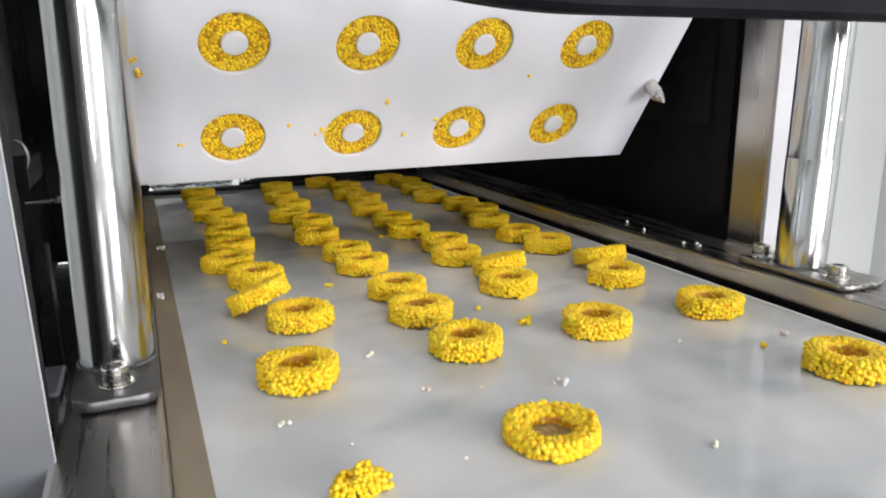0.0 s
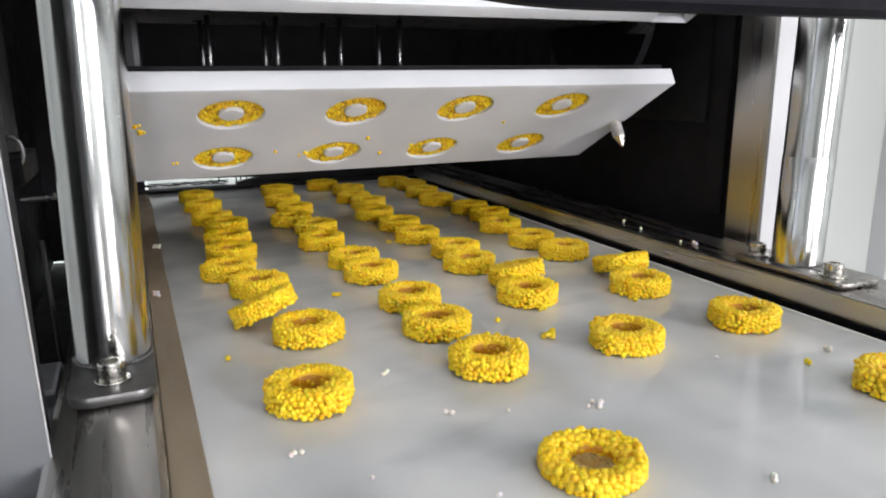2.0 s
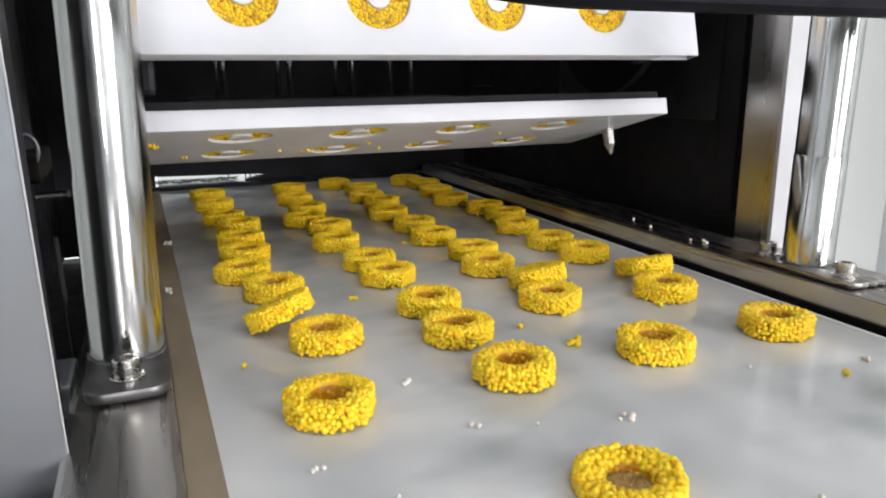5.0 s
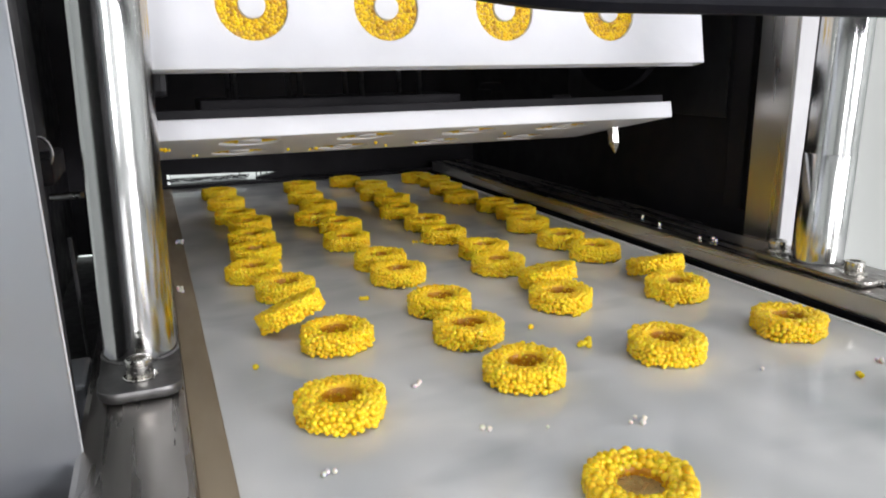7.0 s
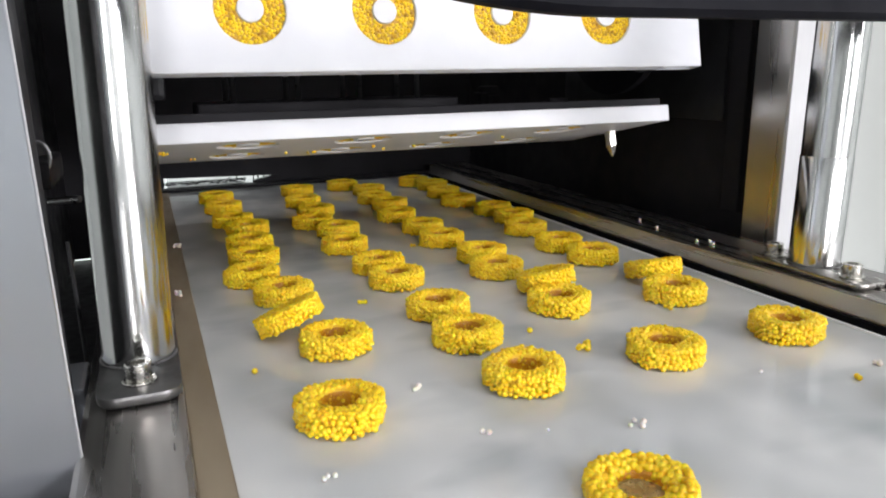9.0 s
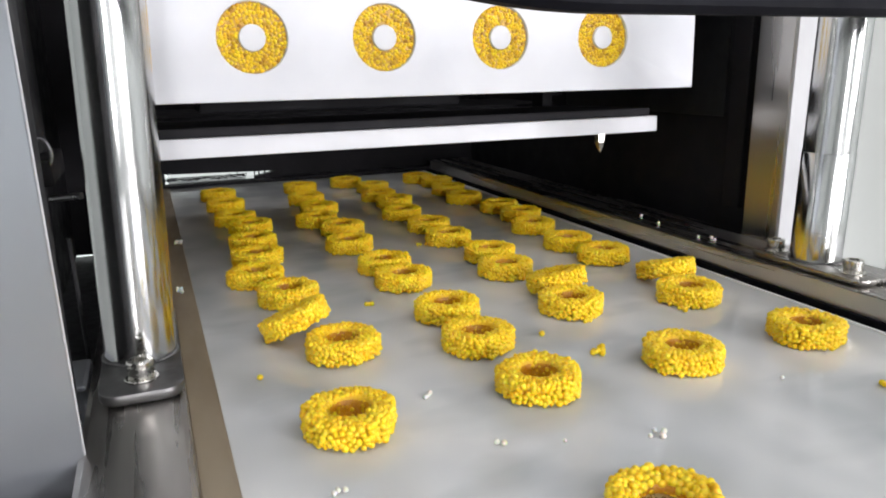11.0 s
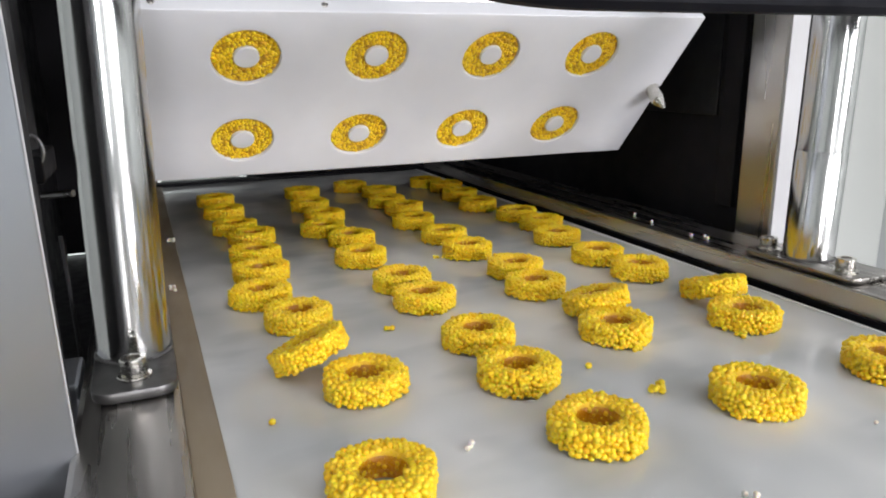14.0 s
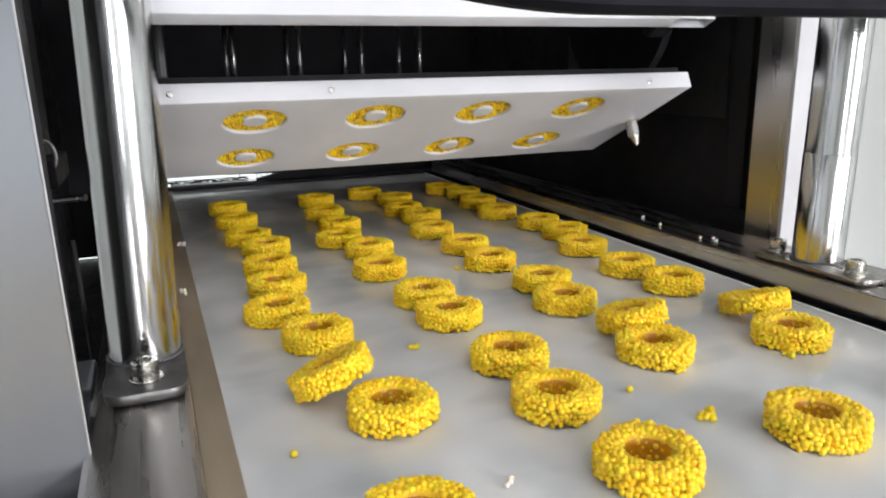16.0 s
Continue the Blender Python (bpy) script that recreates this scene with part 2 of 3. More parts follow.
def housing():
    # black inner walls; the far one leaves a low slot over the belt through which the bright hall shows
    bm = box(-0.13, 0.56, 1.10, 1.115, 0.0165, 0.60)
    box(0.176, 0.56, 1.10, 1.115, -0.09, 0.0165, 0, bm)
    wedge = box(0.013, 0.176, 1.10, 1.115, 0.0118, 0.0165)
    for v in wedge.verts:
        if v.co.z < 0.014:
            v.co.z = 0.0164 if v.co.x < 0.1 else 0.0118
    slope = box(0.140, 0.176, 1.10, 1.115, -0.09, 0.0117)
    for v in slope.verts:
        if v.co.z > 0 and v.co.x < 0.16:
            v.co.z = 0.0045
    tagged(mesh_object("wall_back_flap", wedge, M_BLACK), "black flap hanging over the rear slot", "flap", kind="structure")
    tagged(mesh_object("wall_back_corner", slope, M_BLACK), "black corner of the rear slot", "wall", kind="structure")
    box(-0.13, 0.013, 1.10, 1.115, -0.09, 0.0165, 0, bm)
    tagged(mesh_object("wall_back", bm, M_BLACK), "matt black rear wall inside the machine", "wall", kind="structure")
    bm = box(0.500, 0.52, 0.4808, 1.10, -0.09, 0.60)
    tagged(mesh_object("wall_right", bm, M_BLACK), "matt black side wall inside the machine", "wall", kind="structure")
    bm = box(-0.13, -0.115, 0.56, 1.10, -0.09, 0.60)
    tagged(mesh_object("wall_left", bm, M_BLACK), "matt black side wall inside the machine", "wall", kind="structure")
    # unseen top, cut short so the added rear lamp reaches the belt
    bm = box(-0.13, 0.52, 0.36, 0.84, 0.60, 0.612)
    tagged(mesh_object("ceiling_machine", bm, M_BLACK), "matt black top over the front of the machine", "ceiling", kind="structure")
    bm = box(-0.3, 0.55, 0.05, 1.115, -0.11, -0.095)
    tagged(mesh_object("tray_under_belt", bm, M_DARK), "dark steel tray under the belt", "tray", kind="structure")
    tagged(mesh_object("belt_end_guard", box(-0.041, 0.47, 1.062, 1.085, 0.0008, 0.0048, 0.001), M_BLACK), "black guard bar over the belt's far end", "guard bar")
    # a glowing board stands in for the brighter hall beyond the slot, crossed by dark lattice bars
    tagged(mesh_object("backdrop", box(-0.4, 0.7, 1.60, 1.61, -0.3, 0.4), M_BACKGLOW), "glowing board standing in for the bright hall beyond the low slot", "backdrop", kind="structure")
    # recessed service panel on the right inner wall
    ob = thing("service_panel", "black painted cover plate with a rim on the inner wall", "panel")
    part("plate", box(0.497, 0.4998, 0.525, 0.80, 0.112, 0.30, 0.001), M_DARK, ob)
    part("rim", box(0.494, 0.4998, 0.495, 0.515, 0.03, 0.40, 0.001), M_BLACK, ob)


housing()


def lattice():
    ob = thing("lattice_screen", "thin dark lattice of bars behind the rear slot", "screen", at=(0.08, 1.135, 0))
    rng = np.random.default_rng(5)
    for i in range(24):
        x, lean, top = -0.09 + i * 0.0062 + rng.uniform(-0.003, 0.003), rng.uniform(-0.03, 0.03), rng.uniform(0.0015, 0.0062)
        part("bar", rod((x, rng.uniform(-0.01, 0.01), 0.0008), (x + lean, rng.uniform(-0.01, 0.01), top), rng.uniform(0.0004, 0.0008), seg=6), M_BLACK, ob)
    for i in range(3):
        part("crossbar", rod((-0.10, 0.012, 0.0010 + i * 0.0016), (0.05, 0.012, 0.0012 + i * 0.0012), 0.0005, seg=6), M_BLACK, ob)
    for x in (0.040, 0.066, 0.073, 0.082):
        part("post", rod((x, 0.014, 0.0006), (x, 0.014, 0.016), 0.0009, seg=8), M_BLACK, ob)


lattice()


def rails():
    # left rail: a steel channel with a lower inner ledge beside the belt
    ob = thing("left_rail", "scuffed brushed steel side rail along the belt", "rail")
    part("channel", box(-0.041, 0.002, -0.2, 1.06, 0.0025, RAIL_Z, 0.0030), M_STEEL, ob)
    for y in (0.42, 0.98):
        part("support_leg", box(-0.036, -0.004, y, y + 0.03, -0.095, 0.0026, 0.001), M_DARK, ob, "dark steel support leg")
    part("ledge", box(0.0022, 0.0171, -0.2, 1.06, -0.012, 0.002, 0.0008), M_TAN, ob, "brown edge strip beside the belt")
    # right rail: a taller channel whose inner face shows, above a black seal
    ob = thing("right_rail", "brushed steel side rail with an inner face coloured as lit", "rail")
    part("channel", box(0.411, 0.470, -0.2, 1.06, -0.06, RAIL_Z, 0.0012), M_STEEL, ob)
    # thin lighter skin: the face's reflection of the bright belt put into colour
    part("inner_face", box(0.4098, 0.4108, -0.2, 1.06, -0.03, RAIL_Z - 0.0008, 0.0003), M_RAILR, ob, "brushed inner face, lightened for the reflected belt")
    lip = box(0.4012, 0.4096, -0.2, 1.06, -0.06, -0.0026)
    box(0.4070, 0.4096, -0.2, 1.06, -0.0027, 0.0030, 0, lip)
    part("seal", lip, M_RUBBER, ob, "black rubber edge seal")


rails()


def socket_bolt(parent, at, r=0.0064, h=0.0082):
    head = lathe([(r * 0.96, 0), (r, 0.0004), (r, h - 0.0005), (r * 0.93, h), (r * 0.56, h), (r * 0.54, h - 0.0032)], 24, at=(at[0], at[1], at[2] + 0.0013))
    ob = auto_smooth(part("bolt", head, M_BOLT, parent, "socket head bolt"))
    w = lathe([(r * 1.27, 0), (r * 1.30, 0.0003), (r * 1.30, 0.001), (r * 1.24, 0.0013)], 24, at=at)
    auto_smooth(part("washer", w, M_BOLT, ob))
    return ob


def foot_shape(x0, x1, y0, y1, z0, z1, corner):
    bm = box(x0, x1, y0, y1, z0, z1)
    bmesh.ops.bevel(bm, geom=[e for e in bm.edges if abs(e.verts[0].co.z - e.verts[1].co.z) > 1e-5], offset=corner, segments=5, affect="EDGES", profile=0.5)
    low = [e for e in bm.edges if e.verts[0].co.z < z0 + 1e-6 and e.verts[1].co.z < z0 + 1e-6]
    bmesh.ops.bevel(bm, geom=low, offset=(z1 - z0) * 0.53, segments=3, affect="EDGES", profile=0.5)
    top = [e for e in bm.edges if e.verts[0].co.z > z1 - 1e-6 and e.verts[1].co.z > z1 - 1e-6]
    bmesh.ops.bevel(bm, geom=top, offset=0.0007, segments=2, affect="EDGES", profile=0.5)
    return bm


def column(x, y, foot, bolts, label, lean, thick):
    """A polished guide column on a bolted foot plate."""
    ob = thing("guide_column", label, "column", "guide columns")
    z = RAIL_Z + thick
    # the left foot gets a darker steel that paints in the shade on it
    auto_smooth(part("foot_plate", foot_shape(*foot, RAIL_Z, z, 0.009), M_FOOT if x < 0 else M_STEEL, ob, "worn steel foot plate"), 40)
    auto_smooth(part("shaft", lathe([(0.0172, 0.0), (0.0172, 0.56)], 64, at=(x, y, z + 0.0002)), M_CHROME, ob), 40).matrix_basis = pose(x, 0, z, 0, lean, 0) @ pose(-x, 0, -z)
    if x > 0:
        sleeve = auto_smooth(part("sleeve", lathe([(0.0175, 0.0), (0.0175, 0.0768), (0.0173, 0.0772)], 64, at=(x, y, z + 0.0004)), M_CHROME, ob, "thin bright sleeve round the lower shaft"), 40)
        sleeve.matrix_basis = pose(x, 0, z, 0, lean, 0) @ pose(-x, 0, -z)
    bm = bmesh.new()
    for i in range(64):
        a = 2 * math.pi * i / 64
        n = 0.0006 * noise.noise(Vector((math.cos(a) * 3, math.sin(a) * 3, x * 9)))
        bmesh.ops.create_icosphere(bm, subdivisions=1, radius=0.0010 + n, matrix=Matrix.Translation((x + 0.0178 * math.cos(a), y + 0.0178 * math.sin(a), z + 0.0004)))
    part("weld", bm, M_FOOT, ob, "uneven weld bead", True)
    for b in bolts:
        socket_bolt(ob, (b[0], b[1], z), 0.0059 if x < 0 else 0.0064)
    return ob


column(-0.0168, 0.372, (-0.0350, 0.0018, 0.321, 0.415), [(-0.0165, 0.3375), (-0.0175, 0.404)], "polished chrome guide column on the left rail", 1.4, 0.006)
column(0.4400, 0.362, (0.4160, 0.4580, 0.306, 0.402), [(0.4300, 0.3235), (0.4310, 0.3900)], "polished chrome guide column on the right rail", 1.0, 0.0045)


def upright():
    ob = thing("frame_upright", "brushed steel flat upright with a pale edge", "upright")
    part("post", box(0.4875, 0.4985, 0.4432, 0.4805, -0.09, 0.60, 0.0008), M_STEELV, ob)
    # the bar's edge is made pale to paint in the window light on it
    part("edge_strip", box(0.4873, 0.5180, 0.4395, 0.4429, -0.09, 0.60, 0.0006), M_PALEEDGE, ob, "edge strip coloured pale for the light on it")


upright()


def front_panel():
    ob = thing("front_panel", "satin steel door panel of the machine housing", "panel", at=(-0.0400, 0.2865, 0))
    ob.rotation_euler = (0, radians(-0.9), radians(PANEL_TURN))
    part("sheet", box(-0.40, 0.0, -0.0035, 0.0, -0.5, 0.55, 0.0008), M_SHEET, ob)
    # pale colour paints the highlight along the sheet's edge
    auto_smooth(part("rolled_edge", rod((0.0, -0.0018, -0.5), (0.0, -0.0018, 0.55), 0.0014, seg=16), M_PALEEDGE, ob, "rolled edge of the sheet, coloured pale as its highlight"))
    fl = thing("housing_flange", "matt black flange strips of the housing edge", "flange")
    part("inner_flange", box(-0.062, -0.0440, 0.2920, 0.3030, -0.5, 0.55, 0.0008), M_BLACK, fl)
    # unseen black strip, added so the left column reflects a dark band
    part("reflection_blocker", box(-0.40, -0.0625, 0.2960, 0.3030, -0.5, 0.55, 0.0008), M_BLACK, fl, "unseen black strip that darkens the column's reflection")
    part("guide_strip", box(-0.0560, -0.0430, 0.306, 0.330, -0.2, 0.55, 0.001), M_BLACK, fl)


PANEL_TURN = 42
front_panel()


def side_partition():
    """The pale partition of the hall to the right of the machine; its glow is added."""
    ob = thing("hall_partition", "pale panel with an added glow and thin white frame strips", "partition")
    part("glow_pane", box(0.94, 0.96, 0.45, 1.6, -0.9, 1.2), M_PANELGLOW, ob)
    for y in (0.46, 0.62, 0.98):
        part("frame_strip", box(0.925, 0.9395, y, y + 0.03, -0.9, 1.2, 0.002), M_WHITE, ob)


side_partition()


def hood():
    """The black hood edge over the front opening: straight, then curving up."""
    xs = [0.05 + i * 0.01 for i in range(46)]
    bm = bmesh.new()
    rows_ = []
    for x in xs:
        low = 0.1810 + 1.3 * max(0.0, 0.17 - x) ** 2
        rows_.append([bm.verts.new(c) for c in ((x, 0.240, low + 0.003), (x, 0.243, low), (x, 0.252, low), (x, 0.255, low + 0.003), (x, 0.255, low + 0.024), (x, 0.240, low + 0.024))])
    for a, b in zip(rows_, rows_[1:]):
        for i in range(6):
            bm.faces.new((a[i], a[(i + 1) % 6], b[(i + 1) % 6], b[i]))
    bm.faces.new(rows_[0])
    bm.faces.new(list(reversed(rows_[-1])))
    ob = thing("machine_hood", "black machine hood with a curved rubber edge on a bracket", "hood")
    auto_smooth(part("rubber_edge", bm, M_RUBBER, ob, "curved black rubber edge"), 40)
    for x in (0.24, 0.46):
        part("hanger_rod", rod((x, 0.2475, 0.2), (x, 0.2475, 0.6125), 0.004, seg=12), M_BLACK, ob)
        part("bracket_arm", box(x - 0.008, x + 0.008, 0.2415, 0.40, 0.6122, 0.618, 0.001), M_BLACK, ob)


hood()


def left_machinery():
    ob = thing("valve_block", "dark cylinder and brackets in the shade behind the column", "machinery")
    auto_smooth(part("cylinder", lathe([(0.016, 0), (0.016, 0.20), (0.013, 0.206)], 28, at=(-0.076, 0.50, 0.115)), M_DARK, ob))
    part("bracket", box(-0.110, -0.055, 0.46, 0.53, 0.098, 0.114, 0.002), M_BLACK, ob)
    hook = bmesh.new()
    for i in range(9):
        a0, a1 = radians(-70 + i * 20), radians(-50 + i * 20)
        rod((-0.0600 + 0.006 * math.cos(a0), 0.462, 0.117 + 0.009 * math.sin(a0)), (-0.0600 + 0.006 * math.cos(a1), 0.462, 0.117 + 0.009 * math.sin(a1)), 0.0011, seg=8, bm=hook)
    part("hook", hook, M_ROD, ob, "small bright wire hook")
    auto_smooth(part("pin", rod((-0.064, 0.51, 0.084), (-0.045, 0.50, 0.086), 0.0022, seg=12), M_ROD, ob, "steel pin"))
    auto_smooth(part("cable", rod((-0.064, 0.47, -0.09), (-0.066, 0.47, 0.10), 0.0035, seg=12), M_RUBBER, ob, "black cable"))
    auto_smooth(part("thin_rod", rod((-0.056, 0.52, -0.09), (-0.058, 0.52, 0.055), 0.0014, seg=10), M_DARK, ob))
    auto_smooth(part("screw_head", lathe([(0.004, 0), (0.004, 0.003), (0.003, 0.004)], 14, at=(-0.060, 0.455, 0.206)), M_BOLT, ob))
    bx = thing("junction_box", "small grey-blue steel box beside the rail", "box")
    part("body", box(-0.070, -0.0425, 0.36, 0.40, -0.09, 0.014, 0.002), M_SHEET, bx)


left_machinery()


# ---- the belt ----
def build_belt():
    bm = bmesh.new()
    nx, ny = 12, 60
    grid = [[bm.verts.new((0.0172 + (0.4005 - 0.0172) * i / nx, -0.2 + 1.5 * j / ny, 0.00010 * noise.noise(Vector((i * 0.7, j * 0.6, 2.0))) - 0.0003)) for i in range(nx + 1)] for j in range(ny + 1)]
    for j in range(ny):
        for i in range(nx):
            bm.faces.new((grid[j][i], grid[j][i + 1], grid[j + 1][i + 1], grid[j + 1][i]))
    low = bmesh.ops.extrude_face_region(bm, geom=list(bm.faces))
    for v in low["geom"]:
        if isinstance(v, bmesh.types.BMVert):
            v.co.z -= 0.0025
    ob = mesh_object("conveyor_belt", bm, M_BELT, smooth=True)
    ob.data.set_sharp_from_angle(angle=radians(40))
    part("edge_strip", box(0.3980, 0.4004, -0.2, 1.30, -0.0005, 0.0007, 0.0003), M_WHITE, ob, "thin white edge strip")
    return tagged(ob, "glossy white conveyor belt with faint smears", "conveyor belt")


belt = build_belt()


# ---- pellets ----
def ball(level):
    bm = bmesh.new()
    bmesh.ops.create_icosphere(bm, subdivisions=level, radius=1.0)
    v = np.array([x.co for x in bm.verts])
    f = np.array([[q.index for q in x.verts] for x in bm.faces])
    bm.free()
    return v, f


BALLS = {1: ball(1), 2: ball(2)}


def pellets(points, radii, level, name, material, parent, label="", flat_top=None):
    """One mesh of many uneven little balls."""
    v, f = BALLS[level]
    rng = np.random.default_rng(len(points) * 7 + level)
    vs, fs = [], []
    for k, (p, r) in enumerate(zip(points, radii)):
        squash = r * (1 + rng.uniform(-0.14, 0.14, 3))
        q = v * squash
        a = rng.uniform(0, 6.28)
        q = q @ np.array([[math.cos(a), -math.sin(a), 0], [math.sin(a), math.cos(a), 0], [0, 0, 1]]) + p
        vs.append(q)
        fs.append(f + k * len(v))
    vs = np.vstack(vs)
    if flat_top is not None:
        vs[:, 2] = np.minimum(vs[:, 2], flat_top + 0.15 * np.maximum(vs[:, 2] - flat_top, 0))
    me = bpy.data.meshes.new(name)
    me.from_pydata(vs.tolist(), [], np.vstack(fs).tolist())
    me.materials.append(material)
    me.polygons.foreach_set("use_smooth", [True] * len(me.polygons))
    ob = new(name, me)
    if parent:
        ob.parent = parent
    if label:
        ob["label"] = label
    return ob


R_OUT, R_IN, RING_H = 0.0220, 0.0092, 0.0132


def spread(candidates, gap):
    """Dart throwing: keep candidates that stand at least gap apart."""
    kept = np.zeros((0, 3))
    for c in candidates:
        if len(kept) == 0 or ((kept - c) ** 2).sum(1).min() > gap * gap:
            kept = np.vstack([kept, c])
    return kept


def ring_points(rng, size, gap):
    """Points just under the skin of a ring with a rounded square section."""
    out = []
    ro, ri, h = R_OUT - size, R_IN + size, RING_H
    for _ in range(6500):
        a = rng.uniform(0, 2 * math.pi)
        u = rng.uniform(0, 1)
        wob = 1 + 0.03 * math.sin(3 * a + 1.3) + 0.02 * math.sin(5 * a)
        if u < 0.44:
            r, z = ro * wob, rng.uniform(size * 0.8, h - size)
        elif u < 0.465:
            r, z = ri + 0.0002, rng.uniform(size * 0.8, h - size)
        else:
            r, z = math.sqrt(rng.uniform(ri ** 2, (ro * wob) ** 2)), h - size
            edge = min(r - ri, ro * wob - r)
            z -= max(0.0, 0.0022 - edge) * 0.45
        r += rng.normal(0, 0.00014)
        z += rng.normal(0, 0.00018)
        out.append((r * math.cos(a), r * math.sin(a), z))
    return spread(np.array(out), gap)


def build_ring(seed, level, sunken=0.0, size=0.00160):
    ob = thing("cereal_ring", "golden ring of glazed cereal pellets with a centre hole", "cereal ring", "cereal rings on the belt")
    rng = np.random.default_rng(seed)
    pts = ring_points(rng, size, size * 1.27)
    if sunken:
        r = np.hypot(pts[:, 0], pts[:, 1])
        pts[:, 2] -= np.clip((R_OUT - 0.004 - r) / 0.009, 0, 1) * sunken
        pts[:, 2] = np.maximum(pts[:, 2] * 0.68, size * 0.8)
    radii = size * rng.uniform(0.84, 1.2, len(pts))
    pellets(pts, radii, level, "pellet_crust", M_CORN, ob)
    i, o, h = R_IN + 0.0009, R_OUT - 0.0026, (RING_H - 0.0015) * (0.68 if sunken else 1)
    bm = bmesh.new()
    prof = [(i, 0.001), (o, 0.001), (o, h), (i, h - sunken)]
    seg = 28
    loops = [[bm.verts.new((r * math.cos(2 * math.pi * k / seg), r * math.sin(2 * math.pi * k / seg), z)) for k in range(seg)] for r, z in prof]
    for a, b in zip(loops, loops[1:] + loops[:1]):
        for k in range(seg):
            bm.faces.new((a[k], a[(k + 1) % seg], b[(k + 1) % seg], b[k]))
    part("syrup_core", bm, M_SYRUP, ob, "amber set syrup between the pellets", True)
    top = RING_H * (0.68 if sunken else 1) - sunken * 0.3
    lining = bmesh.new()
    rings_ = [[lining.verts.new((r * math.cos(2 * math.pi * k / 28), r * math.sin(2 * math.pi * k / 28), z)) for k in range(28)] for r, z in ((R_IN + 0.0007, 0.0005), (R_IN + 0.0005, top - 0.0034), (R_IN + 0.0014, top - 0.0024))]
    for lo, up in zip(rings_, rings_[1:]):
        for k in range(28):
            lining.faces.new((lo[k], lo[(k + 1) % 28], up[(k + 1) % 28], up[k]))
    part("hole_lining", lining, M_LINING, ob, "amber syrup lining the hole, darkened for its shade", True)
    if sunken:
        part("syrup_film", lathe([(R_IN + 0.004, 0.0004), (R_IN + 0.004, 0.0030), (0.007, 0.0018), (0.003, 0.0012)], 24), M_FILM, ob, "amber syrup film closing the hole", True)
    return ob


# lane x, belt y at the start, lean about x, lean about y, lift
RINGS = [
    (0.1600, 0.2490, 0, 0, 0), (0.3452, 0.2473, 0, 0, 0),
    (0.0702, 0.3584, 0, 0, 0), (0.1697, 0.3596, 0, 0, 0), (0.2592, 0.3568, 0, 0, 0), (0.3503, 0.3555, 0, 0, 0),
    (0.0897, 0.4476, 0, 0, 0), (0.1658, 0.4248, 0, 0, 0), (0.2500, 0.4565, 0, 0, 0), (0.3370, 0.4420, 0, 0, 0),
    (0.0722, 0.4825, -14, -20, 0.0076), (0.1698, 0.4811, 0, 0, 0), (0.2622, 0.4935, -13, -7, 0.0047), (0.3527, 0.4840, -15, 0, 0.0037),
    (0.0781, 0.5590, 0, 0, 0), (0.1659, 0.5588, 0, 0, 0), (0.2494, 0.5517, 0, 0, 0), (0.3430, 0.5544, 0, 0, 0),
    (0.0640, 0.6136, 0, 0, 0), (0.1659, 0.6057, 0, 0, 0), (0.2585, 0.6000, 0, 0, 0), (0.3397, 0.6046, 0, 0, 0),
    (0.0733, 0.6731, 0, 0, 0), (0.1579, 0.6840, 0, 0, 0), (0.2492, 0.6685, 0, 0, 0), (0.3437, 0.6761, 0, 0, 0),
    (0.0777, 0.7328, 0, 0, 0), (0.1680, 0.7520, 0, 0, 0), (0.2514, 0.7270, 0, 0, 0), (0.3603, 0.7315, 0, 0, 0),
    (0.0849, 0.7981, 0, 0, 0), (0.1540, 0.8010, 0, 0, 0), (0.2475, 0.7974, 0, 0, 0), (0.3592, 0.7824, 0, 0, 0),
    (0.0743, 0.8489, 0, 0, 0), (0.1690, 0.8630, 0, 0, 0), (0.2612, 0.8661, 0, 0, 0), (0.3461, 0.8503, 0, 0, 0),
    (0.0743, 0.9323, 0, 0, 0), (0.1700, 0.9313, 0, 0, 0), (0.2574, 0.9155, 0, 0, 0), (0.3530, 0.9175, 0, 0, 0),
    (0.0719, 1.0129, 0, 0, 0), (0.1790, 1.0190, 0, 0, 0), (0.2690, 0.9786, 0, 0, 0), (0.3624, 0.9808, 0, 0, 0),
    (0.2471, 1.0383, 0, 0, 0), (0.3500, 1.0250, 0, 0, 0),
]


def rings():
    near = [build_ring(11 + s, 2) for s in range(5)]
    far = [build_ring(31 + s, 1) for s in range(3)]
    sunk = build_ring(51, 2, 0.003, 0.0018)
    out = []
    used = set()
    for k, (x, y, rx, ry, dz) in enumerate(RINGS):
        src = sunk if k == 0 else (near[k % 5] if y < 0.62 else far[k % 3])
        m = pose(x, y, dz, rx, ry, (k * 137) % 360) if not (rx or ry) else pose(x, y, dz, rx, ry, 0) @ pose(0, 0, 0, 0, 0, (k * 137) % 360)
        if src.name in used:
            ob = copy_thing(src, m)
        else:
            used.add(src.name)
            ob = src
            ob.matrix_basis = m
        if rx or ry:
            ob["label"] = "golden cereal ring leaning against its neighbour on the belt"
        if k in (1, 10, 11, 16, 27):
            a = k * 1.7
            at = [(R_OUT - 0.004) * math.cos(a), (R_OUT - 0.004) * math.sin(a), RING_H - 0.0012]
            pellets(np.array([at]), [0.0011], 1, "burnt_speck", M_DARK, ob, "dark burnt speck")
        if k == 0:
            ob["label"] = "flattened golden cereal ring with syrup filling its hole"
        out.append((ob, m))
    return out


belt_things = rings()


